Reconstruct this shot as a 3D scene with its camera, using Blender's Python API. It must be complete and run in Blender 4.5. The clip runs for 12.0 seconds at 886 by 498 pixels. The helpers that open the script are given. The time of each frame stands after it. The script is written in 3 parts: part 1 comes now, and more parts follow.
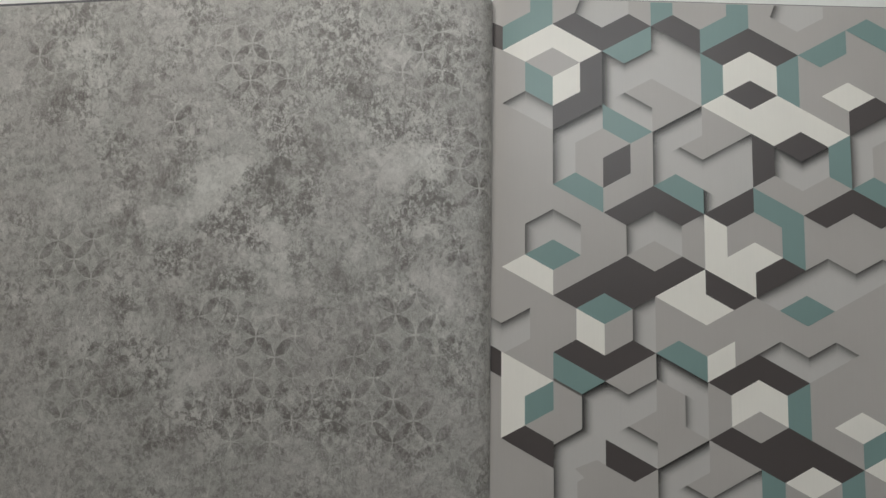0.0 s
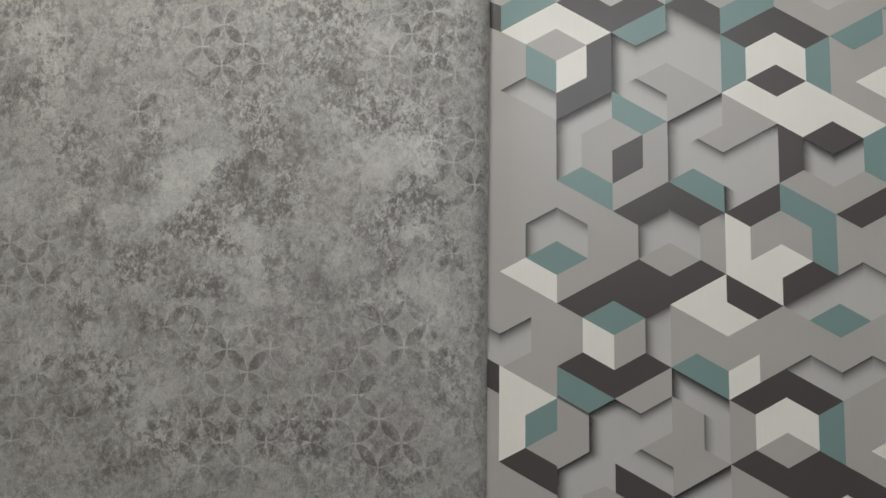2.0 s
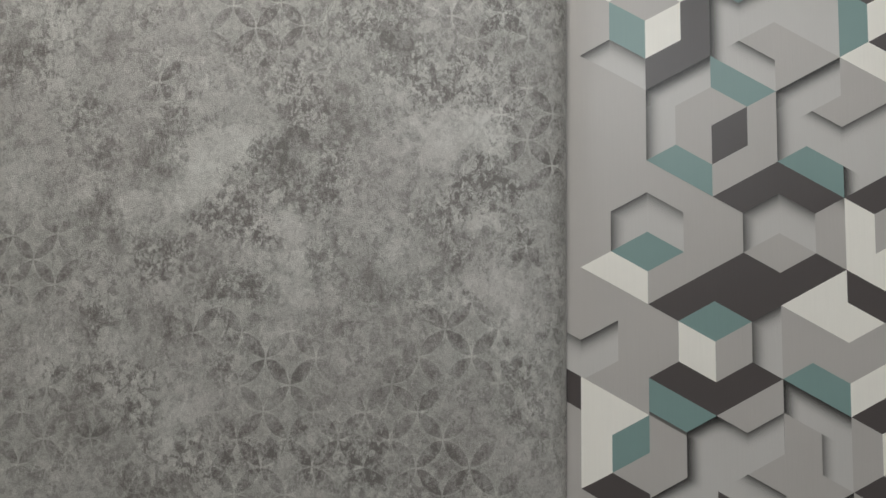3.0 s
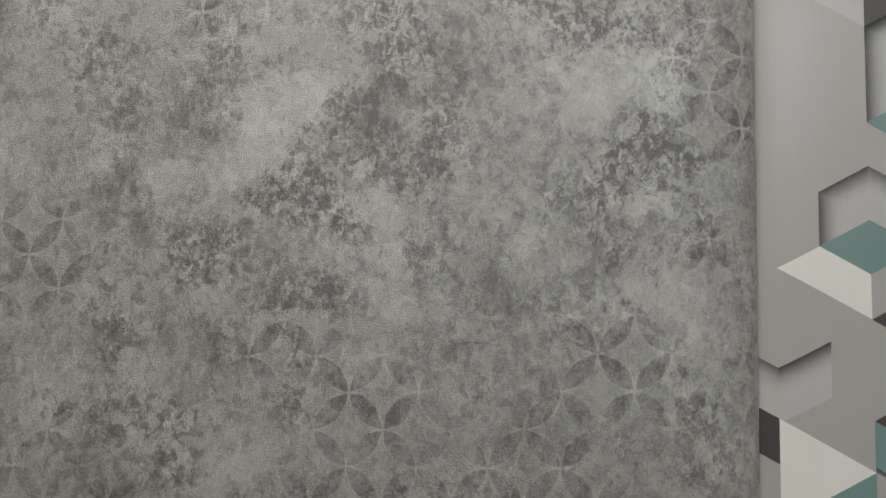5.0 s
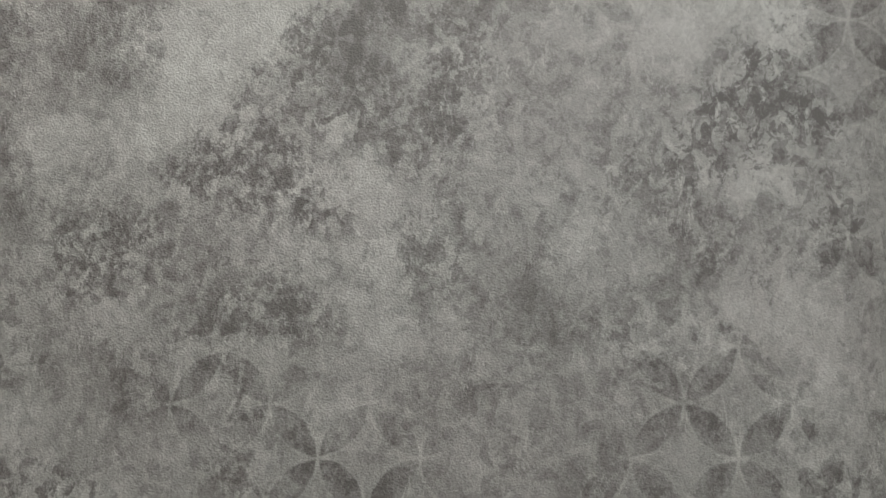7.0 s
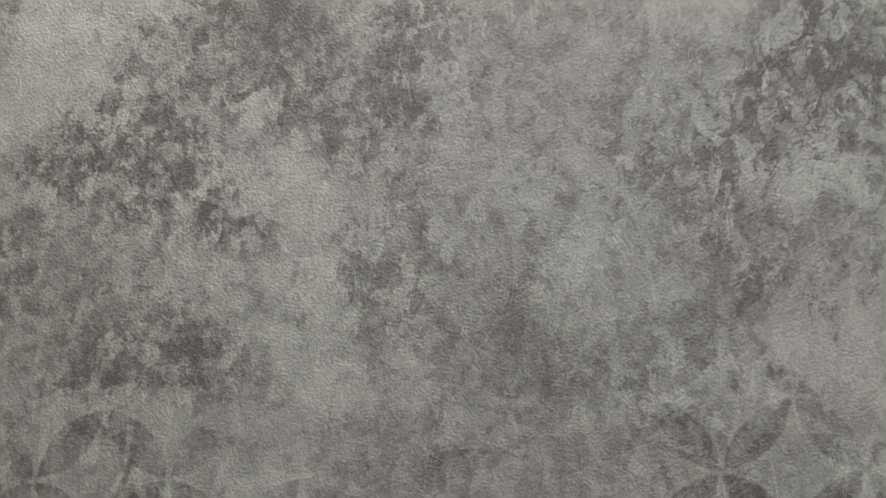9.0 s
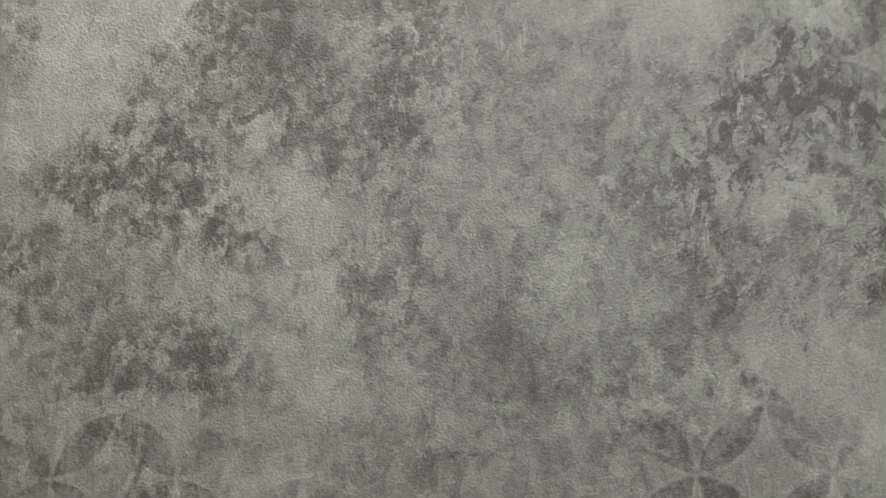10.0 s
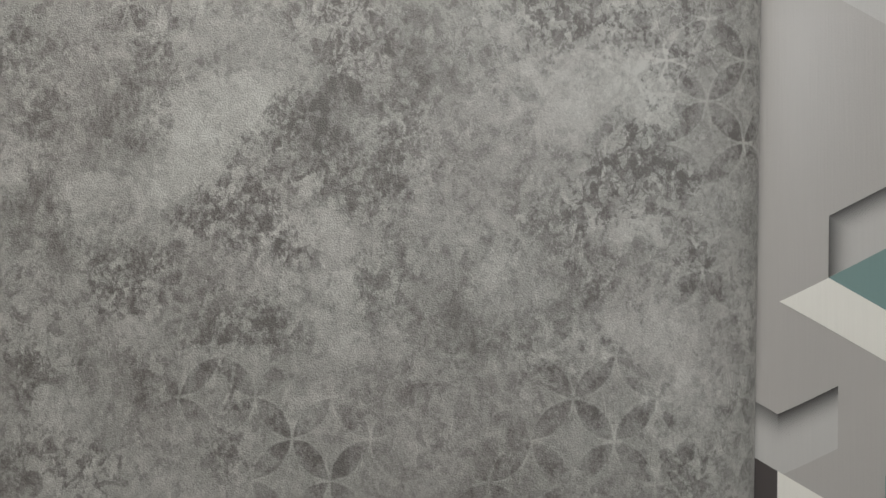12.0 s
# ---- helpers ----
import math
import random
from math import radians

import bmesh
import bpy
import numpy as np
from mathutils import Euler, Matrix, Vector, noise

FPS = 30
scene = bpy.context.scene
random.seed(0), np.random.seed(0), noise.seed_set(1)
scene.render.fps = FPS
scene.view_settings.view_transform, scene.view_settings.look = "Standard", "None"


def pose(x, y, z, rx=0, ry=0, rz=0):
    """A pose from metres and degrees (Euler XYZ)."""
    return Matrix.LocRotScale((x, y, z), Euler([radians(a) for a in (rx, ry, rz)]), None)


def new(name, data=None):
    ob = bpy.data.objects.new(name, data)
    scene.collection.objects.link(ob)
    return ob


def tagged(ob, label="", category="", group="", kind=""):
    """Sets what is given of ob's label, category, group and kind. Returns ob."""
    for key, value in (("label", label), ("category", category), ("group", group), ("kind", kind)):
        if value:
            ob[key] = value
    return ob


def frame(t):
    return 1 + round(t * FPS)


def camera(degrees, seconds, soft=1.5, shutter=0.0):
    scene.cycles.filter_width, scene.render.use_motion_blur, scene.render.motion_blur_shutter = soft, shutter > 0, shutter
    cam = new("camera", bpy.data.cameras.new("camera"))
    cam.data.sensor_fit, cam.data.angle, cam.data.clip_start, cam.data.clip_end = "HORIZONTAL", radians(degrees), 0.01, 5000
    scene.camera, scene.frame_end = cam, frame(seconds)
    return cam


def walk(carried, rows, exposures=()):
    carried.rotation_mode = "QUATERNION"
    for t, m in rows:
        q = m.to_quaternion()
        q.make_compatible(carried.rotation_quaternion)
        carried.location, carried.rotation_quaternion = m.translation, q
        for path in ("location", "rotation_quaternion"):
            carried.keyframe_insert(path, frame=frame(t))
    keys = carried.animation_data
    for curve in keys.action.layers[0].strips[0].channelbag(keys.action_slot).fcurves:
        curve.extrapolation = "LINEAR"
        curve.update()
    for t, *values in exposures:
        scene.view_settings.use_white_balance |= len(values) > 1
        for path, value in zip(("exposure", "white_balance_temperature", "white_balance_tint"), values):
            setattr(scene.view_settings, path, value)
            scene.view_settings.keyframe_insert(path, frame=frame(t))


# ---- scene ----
# ---- camera ----
cam = camera(68.0, 12.0, soft=1.5)
# seconds, x, y, z, tilt about x, tilt about y, turn about z; no tilt looks straight down, page top up
PATH = [
    (0.0, 0.0000, 0.0001, 0.4298, 4.71, -1.13, -0.01),
    (0.5, 0.0171, -0.0013, 0.4308, 4.71, -1.16, 0.16),
    (1.0, 0.0218, -0.0057, 0.4307, 4.92, -1.07, -0.29),
    (1.5, 0.0201, -0.0016, 0.4162, 4.88, -0.86, -0.17),
    (2.0, 0.0098, 0.0065, 0.3877, 4.54, -0.56, -0.02),
    (2.5, -0.0063, 0.0121, 0.3595, 3.94, -0.37, 0.03),
    (3.0, -0.0225, 0.0125, 0.3318, 3.62, 0.16, -0.12),
    (3.5, -0.0422, 0.0126, 0.3067, 3.39, 0.32, 0.25),
    (5.5, -0.0787, 0.0185, 0.2210, 3.41, 0.61, 0.15),
    (6.0, -0.0785, 0.0202, 0.2028, 3.32, 0.76, 0.36),
    (6.5, -0.0805, 0.0213, 0.1839, 3.07, 0.71, 0.55),
    (8.5, -0.0770, 0.0289, 0.1233, 1.67, -0.08, -0.02),
    (9.0, -0.0739, 0.0314, 0.1224, 1.36, -0.07, -0.02),
    (9.5, -0.0726, 0.0325, 0.1235, 1.38, -0.08, 0.11),
    (10.0, -0.0721, 0.0338, 0.1302, 1.46, 0.10, 0.21),
    (10.5, -0.0710, 0.0347, 0.1378, 1.49, 0.19, 0.36),
    (11.0, -0.0690, 0.0361, 0.1506, 1.37, 0.35, 0.35),
    (11.5, -0.0657, 0.0372, 0.1796, 1.26, 0.72, 0.31),
    (12.0, -0.0619, 0.0352, 0.2120, 1.41, 0.74, 0.77),
]
EXPOSURES = [(0.0, -0.05), (1.0, 0.05), (6.0, 0.06), (9.5, 0.10), (12.0, 0.08)]
walk(cam, [(t, pose(x, y, z, rx, ry, rz)) for t, x, y, z, rx, ry, rz in PATH], EXPOSURES)

# ---- light ----
FLOOR_Z, TABLE_Z, CEILING_Z = -0.775, -0.03, 1.75
# LAMP: warm key lamp added out of view, placed for falloff and fold shading
LAMP, LAMP_WIDTH, LAMP_DEPTH = (-0.46, 0.98, 0.82), 0.44, 0.36
world = bpy.data.worlds.new("world")
world.use_nodes = True
world.node_tree.nodes["Background"].inputs[0].default_value = (0.9, 0.95, 1.0, 1)
world.node_tree.nodes["Background"].inputs[1].default_value = 0.0
scene.world = world
lamp_data = bpy.data.lights.new("added_key_light", "AREA")
lamp_data.shape, lamp_data.size, lamp_data.size_y = "RECTANGLE", LAMP_WIDTH, LAMP_DEPTH
lamp_data.energy, lamp_data.color = 8.6, (1.0, 0.955, 0.885)
added_key_light = new("added_key_light", lamp_data)
added_key_light.matrix_world = pose(LAMP[0], LAMP[1], LAMP[2] - 0.03)

CEILING_LAMP, CEILING_LAMP_WIDTH = (0.46, 0.76, CEILING_Z - 0.05), 0.96
cool_data = bpy.data.lights.new("cool_light", "AREA")
cool_data.shape, cool_data.size, cool_data.size_y = "RECTANGLE", CEILING_LAMP_WIDTH, 0.56
cool_data.energy, cool_data.color = 8.8, (0.88, 0.955, 1.0)
cool_light = new("cool_light", cool_data)
cool_light.matrix_world = pose(*CEILING_LAMP[:2], CEILING_LAMP[2] - 0.012)


# ---- node helpers ----
class Nodes:
    """A short way to write a material's node tree."""

    def __init__(self, name):
        self.material = bpy.data.materials.new(name)
        self.material.use_nodes = True
        self.tree = self.material.node_tree
        self.tree.nodes.clear()
        self.out = self.tree.nodes.new("ShaderNodeOutputMaterial")

    def add(self, kind):
        return self.tree.nodes.new(kind)

    def put(self, value, socket):
        if isinstance(value, bpy.types.NodeSocket):
            self.tree.links.new(value, socket)
        elif isinstance(value, tuple) and len(value) == 3 and socket.type == "RGBA":
            socket.default_value = (*value, 1)
        else:
            socket.default_value = value

    def math(self, op, a, b=0.0, c=0.0, clamp=False):
        n = self.add("ShaderNodeMath")
        n.operation, n.use_clamp = op, clamp
        for v, s in zip((a, b, c), n.inputs):
            self.put(v, s)
        return n.outputs[0]

    def vec(self, op, a, b=(0, 0, 0), scale=1.0):
        n = self.add("ShaderNodeVectorMath")
        n.operation = op
        self.put(a, n.inputs[0])
        self.put(b, n.inputs[1])
        if op == "SCALE":
            self.put(scale, n.inputs[3])
        return n.outputs["Value"] if op in ("LENGTH", "DISTANCE", "DOT_PRODUCT") else n.outputs[0]

    def noise(self, co, scale, detail=3.0, rough=0.5, distort=0.0, colour=False):
        n = self.add("ShaderNodeTexNoise")
        for key, v in (("Vector", co), ("Scale", scale), ("Detail", detail), ("Roughness", rough), ("Distortion", distort)):
            self.put(v, n.inputs[key])
        return n.outputs["Color" if colour else "Fac"]

    def ramp(self, v, low, high, to_low=0.0, to_high=1.0, smooth=True):
        n = self.add("ShaderNodeMapRange")
        n.interpolation_type = "SMOOTHSTEP" if smooth else "LINEAR"
        for key, x in (("Value", v), ("From Min", low), ("From Max", high), ("To Min", to_low), ("To Max", to_high)):
            self.put(x, n.inputs[key])
        return n.outputs[0]

    def mix(self, f, a, b, blend="MIX"):
        n = self.add("ShaderNodeMix")
        n.data_type, n.blend_type = "RGBA", blend
        for v, i in ((f, 0), (a, 6), (b, 7)):
            self.put(v, n.inputs[i])
        return n.outputs[2]

    def place(self):
        return self.add("ShaderNodeTexCoord").outputs["Object"]

    def stretch(self, co, scale, turn=0.0):
        n = self.add("ShaderNodeMapping")
        self.put(co, n.inputs[0])
        n.inputs["Scale"].default_value = scale
        n.inputs["Rotation"].default_value = (0, 0, radians(turn))
        return n.outputs[0]

    def bump(self, height, distance, strength=1.0, normal=None):
        n = self.add("ShaderNodeBump")
        n.inputs["Strength"].default_value, n.inputs["Distance"].default_value = strength, distance
        self.put(height, n.inputs["Height"])
        if normal is not None:
            self.put(normal, n.inputs["Normal"])
        return n.outputs[0]

    def surface(self, colour, rough, normal=None, metal=0.0, specular=0.5):
        n = self.add("ShaderNodeBsdfPrincipled")
        self.put(colour, n.inputs["Base Color"])
        self.put(rough, n.inputs["Roughness"])
        self.put(metal, n.inputs["Metallic"])
        self.put(specular, n.inputs["Specular IOR Level"])
        if normal is not None:
            self.put(normal, n.inputs["Normal"])
        self.put(n.outputs[0], self.out.inputs[0])
        return self.material


# ---- materials ----
def paint(name, colour, rough, grain=300.0, vary=0.05):
    m = Nodes(name)
    co = m.place()
    v = m.math("ADD", m.ramp(m.noise(co, 7.0, 4), 0.3, 0.7, 1 - vary, 1 + vary), m.ramp(m.noise(co, grain, 2), 0.3, 0.7, -vary / 2, vary / 2))
    n = m.bump(m.noise(co, grain, 3), 0.0003, 0.3)
    return m.surface(m.vec("SCALE", colour, scale=v), rough, n)


# broad pale and dark patches across the print: x, y, radius, weight
LIGHT_PATCHES = [
    (-0.153, 0.081, 0.011, 0.9), (-0.139, 0.084, 0.011, 0.9), (-0.145, 0.068, 0.013, 0.9), (-0.129, 0.091, 0.009, 0.7),
    (-0.115, 0.096, 0.008, 0.5), (-0.156, 0.061, 0.008, 0.6), (-0.100, 0.045, 0.010, 0.8), (-0.090, 0.038, 0.006, 0.4),
    (-0.098, 0.026, 0.008, 0.7), (-0.104, 0.015, 0.006, 0.6), (-0.093, 0.008, 0.009, 0.7), (-0.104, -0.008, 0.009, 0.7),
    (-0.047, 0.041, 0.008, 0.5), (-0.049, 0.030, 0.006, 0.4), (-0.028, 0.093, 0.013, 0.6), (-0.012, 0.098, 0.013, 0.6),
    (-0.001, 0.090, 0.011, 0.6), (-0.023, 0.083, 0.009, 0.5), (-0.014, 0.016, 0.009, 0.6), (0.004, 0.013, 0.013, 0.7),
    (0.014, 0.001, 0.011, 0.6), (-0.004, 0.051, 0.008, 0.7), (-0.119, 0.047, 0.004, 0.7), (-0.185, 0.054, 0.009, 0.6),
]
OUTER_LIGHT_PATCHES = [
    (-0.175, 0.061, 0.006, 0.5), (-0.205, 0.067, 0.005, 0.5), (-0.187, -0.014, 0.011, 0.5), (0.004, 0.100, 0.013, 0.7),
    (-0.233, 0.164, 0.015, 0.4), (-0.018, 0.163, 0.014, 0.6), (-0.241, 0.071, 0.014, 0.4), (-0.216, -0.020, 0.014, 0.4),
    (-0.148, -0.047, 0.014, 0.4), (-0.166, -0.069, 0.012, 0.4),
]
DARK_PATCHES = [
    (-0.103, 0.091, 0.014, 0.7), (-0.091, 0.089, 0.008, 0.5), (-0.111, 0.081, 0.008, 0.5), (-0.105, 0.071, 0.009, 0.7),
    (-0.087, 0.067, 0.009, 0.7), (-0.077, 0.063, 0.009, 0.6), (-0.093, 0.055, 0.008, 0.5), (-0.171, 0.082, 0.013, 0.7),
    (-0.165, 0.094, 0.009, 0.5), (-0.198, 0.051, 0.011, 0.7), (-0.194, 0.081, 0.008, 0.5), (-0.060, 0.025, 0.009, 0.7),
    (-0.061, 0.013, 0.011, 0.7), (-0.049, 0.011, 0.008, 0.4), (-0.019, 0.022, 0.009, 0.7), (-0.031, 0.016, 0.008, 0.5),
    (-0.022, 0.038, 0.009, 0.5), (-0.003, 0.064, 0.011, 0.5), (-0.142, 0.029, 0.009, 0.7), (-0.139, 0.015, 0.008, 0.6),
    (-0.163, 0.031, 0.011, 0.5), (-0.159, -0.003, 0.011, 0.7), (-0.121, 0.012, 0.008, 0.6), (-0.083, -0.002, 0.013, 0.7),
]
OUTER_DARK_PATCHES = [
    (-0.071, -0.002, 0.008, 0.4), (-0.200, -0.001, 0.008, 0.5), (-0.070, 0.104, 0.017, 0.6), (-0.194, 0.138, 0.012, 0.5),
    (-0.180, -0.084, 0.017, 0.5), (-0.202, -0.054, 0.019, 0.4), (-0.050, 0.140, 0.014, 0.6), (-0.241, 0.135, 0.017, 0.4),
    (-0.048, -0.039, 0.019, 0.4),
]
# clusters of dark chips, pale upright runs, and groups of petals that the wear has spared
CHIP_CLUSTERS = [
    (-0.137, 0.052, 0.009, 0.9), (-0.144, 0.048, 0.006, 0.9), (-0.129, 0.058, 0.008, 0.8), (-0.163, 0.031, 0.013, 0.8),
    (-0.173, 0.024, 0.008, 0.7), (-0.114, 0.039, 0.006, 0.9), (-0.121, 0.017, 0.008, 0.8), (-0.110, 0.070, 0.011, 0.6),
    (-0.098, 0.062, 0.009, 0.5), (-0.084, 0.067, 0.009, 0.6), (-0.074, 0.068, 0.006, 0.7), (-0.003, 0.065, 0.013, 1.0),
    (-0.014, 0.062, 0.008, 0.8), (0.013, 0.064, 0.006, 0.8), (-0.022, 0.040, 0.009, 0.5), (-0.013, 0.030, 0.008, 0.4),
    (-0.159, -0.001, 0.009, 0.5), (-0.194, -0.001, 0.009, 0.4), (-0.191, -0.023, 0.009, 0.2), (-0.120, 0.084, 0.008, 0.6),
    (-0.097, 0.096, 0.008, 0.5), (-0.183, -0.039, 0.014, 0.3), (-0.072, -0.072, 0.015, 0.8), (0.007, 0.148, 0.008, 0.9),
    (-0.113, 0.158, 0.012, 0.6), (0.010, 0.100, 0.009, 0.6),
]
OUTER_CHIP_CLUSTERS = [
    (-0.126, 0.047, 0.008, 0.8), (-0.136, 0.022, 0.007, 0.7), (-0.137, 0.006, 0.007, 0.8), (0.004, 0.112, 0.018, 0.7),
    (-0.060, 0.170, 0.026, 0.7), (0.012, 0.172, 0.020, 0.7), (0.018, 0.040, 0.012, 0.6), (-0.100, 0.125, 0.020, 0.6),
    (-0.160, 0.115, 0.016, 0.5), (-0.140, -0.075, 0.018, 0.5), (-0.035, 0.120, 0.018, 0.6), (-0.200, 0.010, 0.014, 0.5),
    (-0.030, -0.085, 0.016, 0.6), (-0.225, 0.155, 0.018, 0.5),
]
PALE_RUNS = [(-0.137, 0.002, 0.013, 1.0), (-0.116, 0.034, 0.012, 0.9), (-0.172, 0.083, 0.014, 0.7), (-0.150, 0.036, 0.012, 0.5)]
PETAL_GROUPS = [
    (-0.016, -0.007, 0.019, 1.0), (-0.002, -0.027, 0.017, 0.8), (-0.111, -0.019, 0.017, 1.0), (-0.135, -0.006, 0.016, 0.9),
    (-0.092, -0.025, 0.013, 0.9), (-0.036, -0.024, 0.013, 0.6), (0.020, 0.031, 0.014, 0.6), (0.023, 0.082, 0.017, 0.8),
    (-0.232, 0.029, 0.023, 1.0), (-0.050, -0.060, 0.032, 0.7), (-0.108, -0.066, 0.037, 0.8), (0.017, 0.107, 0.019, 1.0),
    (-0.113, 0.148, 0.025, 0.9), (0.001, 0.165, 0.028, 0.8), (-0.168, 0.122, 0.014, 0.9), (-0.258, 0.162, 0.016, 0.9), (-0.126, 0.170, 0.020, 0.9), (-0.221, -0.054, 0.025, 0.5),
    (-0.011, -0.081, 0.025, 0.8),
]


def distressed_wallpaper():
    """Grey plaster-look print with a worn lattice of four-petalled circles, on finely embossed vinyl."""
    m = Nodes("distressed_grey_wallpaper")
    co = m.add("ShaderNodeTexCoord").outputs["UV"]
    half = (0.5, 0.5, 0.5)
    warp = m.vec("SCALE", m.vec("SUBTRACT", m.noise(co, 60.0, 3, 0.6, colour=True), half), scale=0.024)
    ragged = m.vec("SCALE", m.vec("SUBTRACT", m.noise(co, 260.0, 6, 0.7, colour=True), half), scale=0.022)
    wco = m.vec("MULTIPLY", m.vec("ADD", m.vec("ADD", co, warp), ragged), (1, 1, 0))

    def spread(patches, inner, outer, start=0.0, sign=1):
        for x, y, r, w in patches:
            start = m.math("ADD", start, m.ramp(m.vec("DISTANCE", wco, (x, y, 0)), inner * r, outer * r, sign * w, 0.0))
        return start

    total = spread(LIGHT_PATCHES + OUTER_LIGHT_PATCHES, 0.2, 1.45)
    total = spread(DARK_PATCHES + OUTER_DARK_PATCHES, 0.2, 1.45, total, -0.85)
    broad = m.ramp(m.noise(co, 30.0, 5, 0.6), 0.28, 0.72, -0.42, 0.42, False)
    field = m.math("ADD", total, broad)
    # soft cloud and stipple
    cloud = m.ramp(m.noise(co, 130.0, 7, 0.68, 0.3), 0.30, 0.70, -0.16, 0.16, False)
    tone = m.math("ADD", m.ramp(field, -1.1, 1.1, 0.33, 0.73, False), cloud)
    # ragged-edged sheets of paler and darker plaster
    edge = m.noise(m.stretch(co, (1.0, 0.62, 1.0), 38), 190.0, 8, 0.58, 0.5)
    edge = m.math("MULTIPLY", m.math("SUBTRACT", edge, 0.5), 2.6)
    tone = m.math("ADD", tone, m.ramp(m.math("ADD", field, edge), 0.39, 0.47, 0.0, 0.19))
    tone = m.math("SUBTRACT", tone, m.ramp(m.math("SUBTRACT", edge, field), 0.43, 0.52, 0.0, 0.15))
    # dark chips with stippled edges, in upright drifts and in clusters
    cluster = spread(CHIP_CLUSTERS + OUTER_CHIP_CLUSTERS, 0.3, 1.8)
    busy = m.math("ADD", m.math("MULTIPLY", cluster, 0.9), m.ramp(m.noise(m.vec("ADD", co, (1.3, 2.9, 0)), 26.0, 4, 0.6), 0.48, 0.66, 0.0, 0.6), clamp=True)
    drift = m.noise(m.stretch(co, (1.0, 0.6, 1.0), 8), 50.0, 4, 0.6)
    chip = m.noise(m.stretch(co, (1.0, 0.75, 1.0), 10), 235.0, 8, 0.54, 0.8)
    share = m.math("ADD", m.math("MULTIPLY_ADD", busy, 0.06, -0.018), m.math("MULTIPLY", m.math("SUBTRACT", drift, 0.5), 0.26))
    share = m.math("SUBTRACT", share, m.math("MULTIPLY", field, 0.05))
    chips = m.ramp(m.math("ADD", chip, share), 0.536, 0.560)
    tone = m.math("SUBTRACT", tone, m.math("MULTIPLY", chips, m.math("MULTIPLY_ADD", busy, 0.20, 0.13)))
    # a finer net of small chips
    fine = m.noise(m.stretch(co, (1.0, 0.8, 1.0), 25), 430.0, 7, 0.56, 1.0)
    lace = m.ramp(m.math("ADD", fine, m.math("MULTIPLY", m.math("SUBTRACT", m.noise(co, 85.0, 3), 0.5), 0.45)), 0.535, 0.575)
    lace = m.math("MULTIPLY", lace, m.math("MULTIPLY_ADD", busy, 0.17, 0.10))
    tone = m.math("SUBTRACT", tone, lace)
    # pale chips
    pale = m.noise(m.stretch(co, (1.0, 0.8, 1.0), -15), 230.0, 9, 0.56, 0.8)
    pale = m.math("ADD", pale, m.math("MULTIPLY", m.math("SUBTRACT", m.noise(co, 38.0, 3), 0.5), 0.4))
    pales = m.ramp(m.math("ADD", pale, m.math("MULTIPLY", field, 0.05)), 0.560, 0.590)
    tone = m.math("ADD", tone, m.math("MULTIPLY", pales, m.math("MULTIPLY_ADD", busy, 0.20, 0.15)))
    # the print has few greys: push the tones apart
    groups = m.math("ADD", spread(PETAL_GROUPS, 0.6, 1.3), m.ramp(m.noise(co, 40.0, 3, 0.5), 0.50, 0.64, 0.0, 0.45), clamp=True)
    crisp = m.ramp(tone, 0.38, 0.56)
    calm = m.math("MULTIPLY", groups, 0.6)
    soft = m.math("MULTIPLY_ADD", tone, 0.70, 0.13)
    tone = m.math("ADD", m.math("MULTIPLY_ADD", tone, 0.70, m.math("MULTIPLY_ADD", busy, -0.06, 0.07)), m.math("MULTIPLY", crisp, m.math("MULTIPLY_ADD", busy, 0.13, 0.09)))
    tone = m.math("ADD", m.math("MULTIPLY", soft, calm), m.math("MULTIPLY", tone, m.math("SUBTRACT", 1.0, calm)))
    # four-petalled circles on an even square lattice
    xyz = m.add("ShaderNodeSeparateXYZ")
    small = m.vec("SCALE", m.vec("SUBTRACT", m.noise(co, 160.0, 3, colour=True), half), scale=0.0016)
    m.put(m.vec("ADD", co, small), xyz.inputs[0])
    x, y = xyz.outputs[0], xyz.outputs[1]

    def along(kx, ky, k):
        return m.math("MULTIPLY_ADD", x, kx, m.math("MULTIPLY_ADD", y, ky, k))

    even = along(0.308, -0.084, 1.0)
    a = m.math("DIVIDE", along(75.247, -1.675, 1.6592), even)
    b = m.math("DIVIDE", along(-0.896, 73.033, 0.4838), even)
    u = m.math("ADD", m.math("MULTIPLY", m.math("ADD", a, b), 0.5), 100.0)
    v = m.math("ADD", m.math("MULTIPLY", m.math("SUBTRACT", a, b), 0.5), 100.0)
    # the cells of the lattice: each junction is a corner of four cells
    au = m.math("ABSOLUTE", m.math("SUBTRACT", m.math("FRACT", u), 0.5))
    av = m.math("ABSOLUTE", m.math("SUBTRACT", m.math("FRACT", v), 0.5))

    def away(p, q):
        return m.math("SQRT", m.math("ADD", m.math("POWER", m.math("SUBTRACT", 1.0, p), 2.0), m.math("POWER", q, 2.0)))

    near = m.math("MINIMUM", away(au, av), away(av, au))
    joint = m.math("SQRT", m.math("ADD", m.math("POWER", m.math("SUBTRACT", 0.5, au), 2.0), m.math("POWER", m.math("SUBTRACT", 0.5, av), 2.0)))
    petal = m.ramp(near, 0.664, 0.692, 1.0, 0.0)
    rim = m.ramp(m.math("ABSOLUTE", m.math("SUBTRACT", near, 0.706)), 0.004, 0.026, 1.0, 0.0)
    rim = m.math("MULTIPLY", rim, m.ramp(joint, 0.10, 0.42, 1.0, 0.22))
    patchy = m.ramp(m.noise(co, 260.0, 6, 0.65), 0.34, 0.52, 0.45, 1.0)
